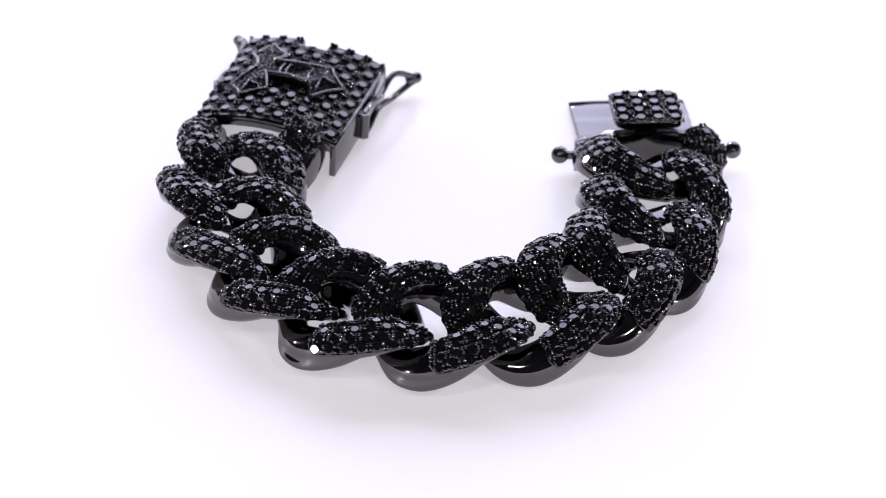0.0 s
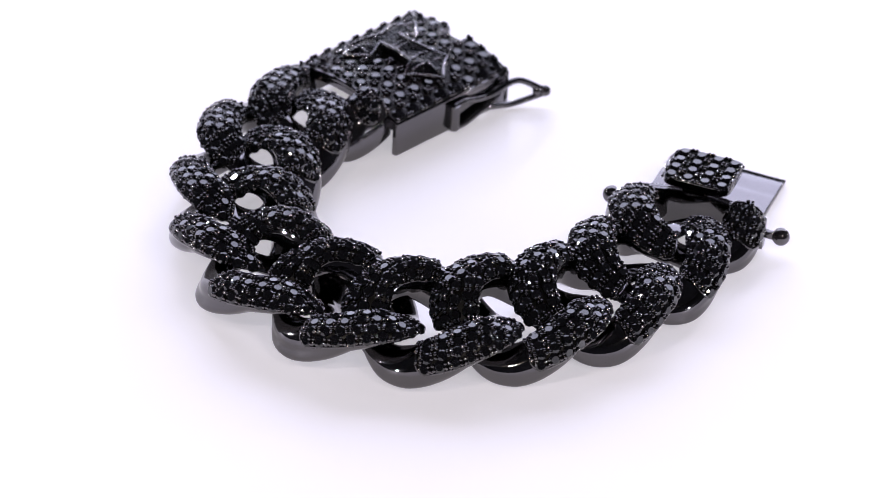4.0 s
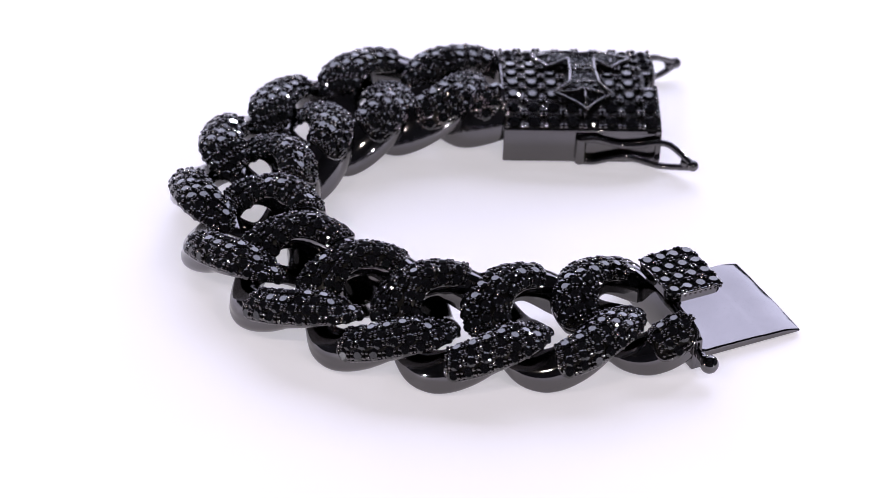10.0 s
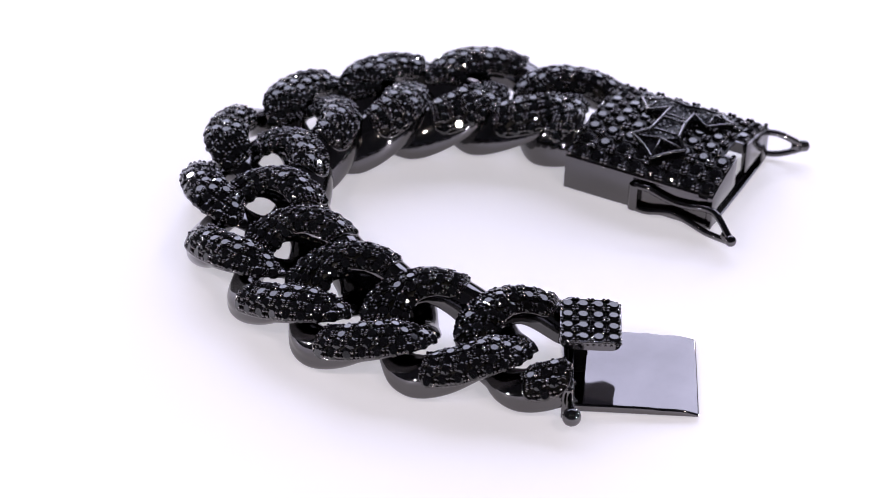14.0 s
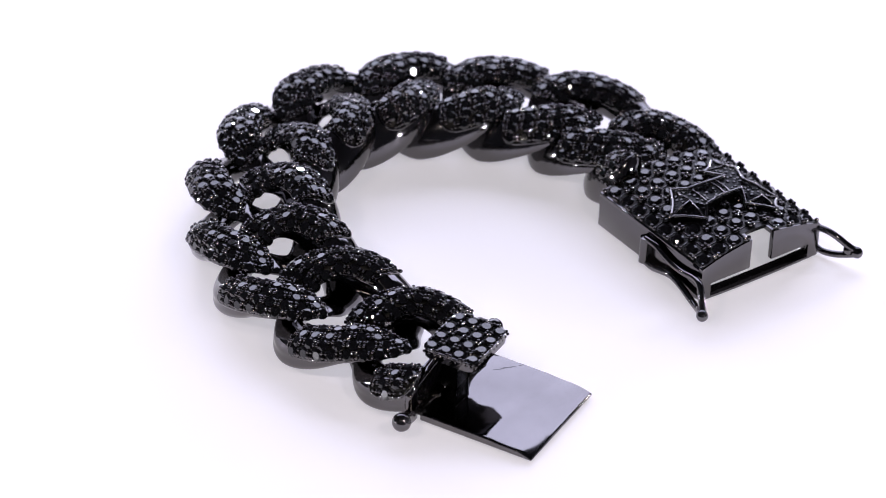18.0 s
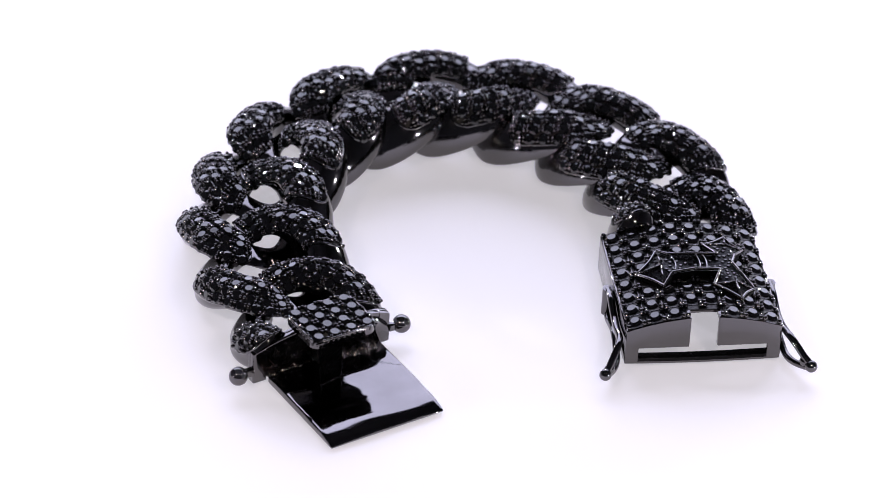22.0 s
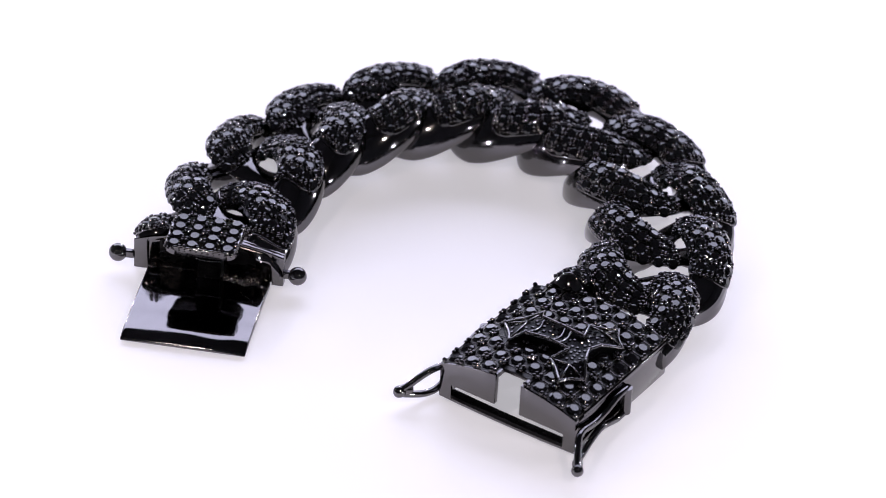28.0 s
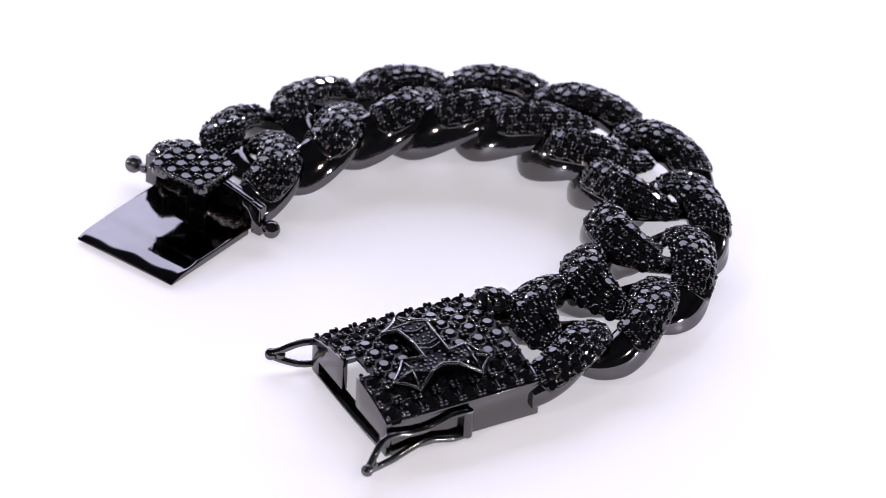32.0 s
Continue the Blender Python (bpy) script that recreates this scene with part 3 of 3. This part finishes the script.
tongue.matrix_basis = pose(30.15 * MM, 23.05 * MM, 0, 0, 0, 98.25)
bm = bmesh.new()


def arch(w):
    return 5.5 + 2.0 * (1 - (w / 11.6) ** 2)


slab(bm, -1.5, -0.75, -11.2, 11.5, lambda w: 0.6, arch, 14, 0.15)
slab(bm, -0.9, 0.06, -11.2, -8.97, lambda w: 0.6, lambda w: arch(w) - 0.004, 3, 0.15)
slab(bm, -0.9, 0.0, -9.1, 9.7, lambda w: arch(w) - 0.75, lambda w: arch(w) - 0.006, 12, 0.12)
slab(bm, -0.9, 0.06, 9.67, 11.5, lambda w: 0.6, lambda w: arch(w) - 0.004, 3, 0.15)
part("end_wall", bm, METAL, tongue, "polished black arched end wall with side cheeks", sharp=40)
bm = bmesh.new()
slab(bm, -0.78, -0.6, -8.96, 9.66, lambda w: 0.7, lambda w: arch(w) - 0.7, 12)
part("inner_face", bm, CAST, tongue, "rough blackened inner face of the end wall", sharp=40)
bm = bmesh.new()
fillet = []
for i in range(41):
    w = -8.9 + 18.5 * i / 40
    if -1.3 < w < 2.6:
        continue
    swell = (1.0 if 2 < w < 8.6 else 0.4) + 0.1 * math.sin(1.3 * w) + 0.06 * math.sin(3.1 * w + 1)
    arc = [Vector((-0.6 + 3.0 * swell * math.sin(a), w, 1.2 + 1.9 * swell * math.cos(a))) * MM for a in [radians(18 * k) for k in range(6)]]
    fillet.append((w, [bm.verts.new(p) for p in arc + [Vector((-0.6, w, 1.2)) * MM]]))
for (w0, a), (w1, b) in zip(fillet, fillet[1:]):
    if w1 - w0 > 1:
        continue
    for k in range(7):
        bm.faces.new((a[k], b[k], b[(k + 1) % 7], a[(k + 1) % 7]))
for w, a in (fillet[0], fillet[-1]):
    bm.faces.new(a)
part("cast_fillet", bm, GRIT, tongue, "rough glittering cast fillet at the foot of the wall", sharp=60)
bm = bmesh.new()
slab(bm, -2.1, 6.7, -5.2, 5.5, lambda w: 8.5, lambda w: 9.7, 4, 0.0)
edges = [e for e in bm.edges if abs(e.verts[0].co.x - e.verts[1].co.x) < 1e-6 and abs(e.verts[0].co.y - e.verts[1].co.y) < 1e-6 and abs(abs(e.verts[0].co.y - 0.00015) - 0.00535) < 1e-5]
bmesh.ops.bevel(bm, geom=edges, offset=1.8 * MM, segments=5, profile=0.5, affect="EDGES")
part("push_pad", bm, METAL, tongue, "raised rectangular pad with rounded corners", sharp=40)
bm = bmesh.new()
slab(bm, -0.6, 1.9, -1.2, 2.4, lambda w: 1.3, lambda w: 8.5, 1, 0.12)
part("pad_post", bm, PITCH, tongue, "square black post under the pad", sharp=40)
bm = bmesh.new()
for w in (-1.2, 2.4):
    tube(bm, [(1.9, w, 1.6), (1.93, w, 4.9), (1.9, w, 8.5)], 0.13, sides=6, steps=3)
tube(bm, [(1.95, -1.3, 5.0), (2.05, 0.6, 4.85), (1.95, 2.5, 5.0)], 0.2, sides=8, steps=3)
part("post_edge", bm, METAL, tongue)
bm = bmesh.new()
slab(bm, -1.8, 6.4, -4.3, 4.6, lambda w: 9.5, lambda w: 9.73, 1)
slab(bm, -1.2, 5.8, -4.95, 5.25, lambda w: 9.5, lambda w: 9.725, 1)
part("stone_bed", bm, BED, tongue)
seats, beads = [], []
UP = Vector((0, 0, 1))
PU, PW = 8.8 / 4, 10.7 / 4
for r in range(4):
    for c in range(4):
        u, w = -2.1 + PU * (r + 0.5), -5.2 + PW * (c + 0.5)
        seats.append(seat_matrix(Vector((u, w, 9.74)) * MM, Vector((0.06 + random.uniform(-0.07, 0.07), random.uniform(-0.07, 0.07), 1)).normalized(), 0.39 + random.uniform(-0.1, 0.1)))
for r in range(5):
    for c in range(5):
        u, w = -2.1 + PU * r, -5.2 + PW * c
        for a in (-1, 1):
            for b in (-1, 1):
                ub, wb = u + a * 0.3, w + b * 0.31
                if -1.9 < ub < 6.5 and -5.0 < wb < 5.3 and not (abs(wb - 0.15) > 4.55 and abs(ub - 2.3) > 3.75):
                    beads.append((Vector((ub, wb, 9.95)) * MM, UP, random.uniform(0.29, 0.34) * MM))
for k in range(12):
    w = -4.6 + 9.5 * k / 11
    beads.append((Vector((6.58, w, 9.45)) * MM, UP, 0.24 * MM))
    if k < 10:
        u = -1.5 + 7.6 * k / 9
        beads.append((Vector((u, -5.1, 9.45)) * MM, UP, 0.24 * MM))
        beads.append((Vector((u, 5.4, 9.45)) * MM, UP, 0.24 * MM))
bm = bmesh.new()
pu, pw = 4.2, 5.15
ring = []
for cu, cw, a0 in ((1, 1, 0), (-1, 1, 90), (-1, -1, 180), (1, -1, 270)):
    for k in range(4):
        a = radians(a0 + 30 * k)
        ring.append((2.3 + cu * (pu - 1.7) + 1.7 * math.cos(a), 0.15 + cw * (pw - 1.7) + 1.7 * math.sin(a), 9.72))
tube(bm, ring, 0.22, sides=8, closed=True, steps=2)
part("pad_rim", bm, RIM, tongue, "thin polished rim round the pad")
set_stones(tongue, seats, 1.12 * MM, True)
set_beads(tongue, beads)
for sgn, w in ((-1, -11.1), (1, 11.4)):
    bm = bmesh.new()
    slab(bm, -0.65, 0.35, min(w, sgn * 12.6), max(w, sgn * 12.6), lambda w: 2.2, lambda w: 3.4, 1, 0.2)
    ball(bm, (-0.05, sgn * 13.6, 2.8), 1.4, 20, 14)
    part("latch_knob", bm, METAL, tongue, "round black latch knob on a short stem", sharp=60)
# scratches on the plate beside the pad
for u, w, length, turn in ((4.6, 6.2, 1.2, 62), (5.2, 6.9, 1.0, 70), (5.6, 7.5, 1.3, 55), (6.2, 8.2, 0.9, 75), (6.9, 9.0, 0.7, 30)):
    bm = bmesh.new()
    thin = 0.035
    c, sn = math.cos(radians(turn)), math.sin(radians(turn))
    corner = [(u + a * length / 2 * sn - b * thin * c, w + a * length / 2 * c + b * thin * sn) for a, b in ((-1, -1), (1, -1), (1, 1), (-1, 1))]
    hi = [bm.verts.new(Vector((a, b, plate_top(a, b) + 0.012)) * MM) for a, b in corner]
    lo = [bm.verts.new(Vector((a, b, plate_top(a, b) - 0.1)) * MM) for a, b in corner]
    bm.faces.new(hi)
    bm.faces.new(lo[::-1])
    for k in range(4):
        bm.faces.new((hi[k], lo[k], lo[(k + 1) % 4], hi[(k + 1) % 4]))
    part("scratch", bm, PITCH, tongue, smooth=False)


def motions():
    # the turntable runs a little unevenly: degrees by which it lags every two seconds
    lag = (0.2, 0.0, 0.1, 0.39, 0.67, 0.43, 0.08, 0.15, 0.3, 0.3, -0.14, -0.8, -1.05, -0.65, -0.3, 0.0, 0.25)
    walk(bracelet, [(2 * i, pose(0, 0, 0, 0, 0, -14.0 * i + d)) for i, d in enumerate(lag)])


motions()
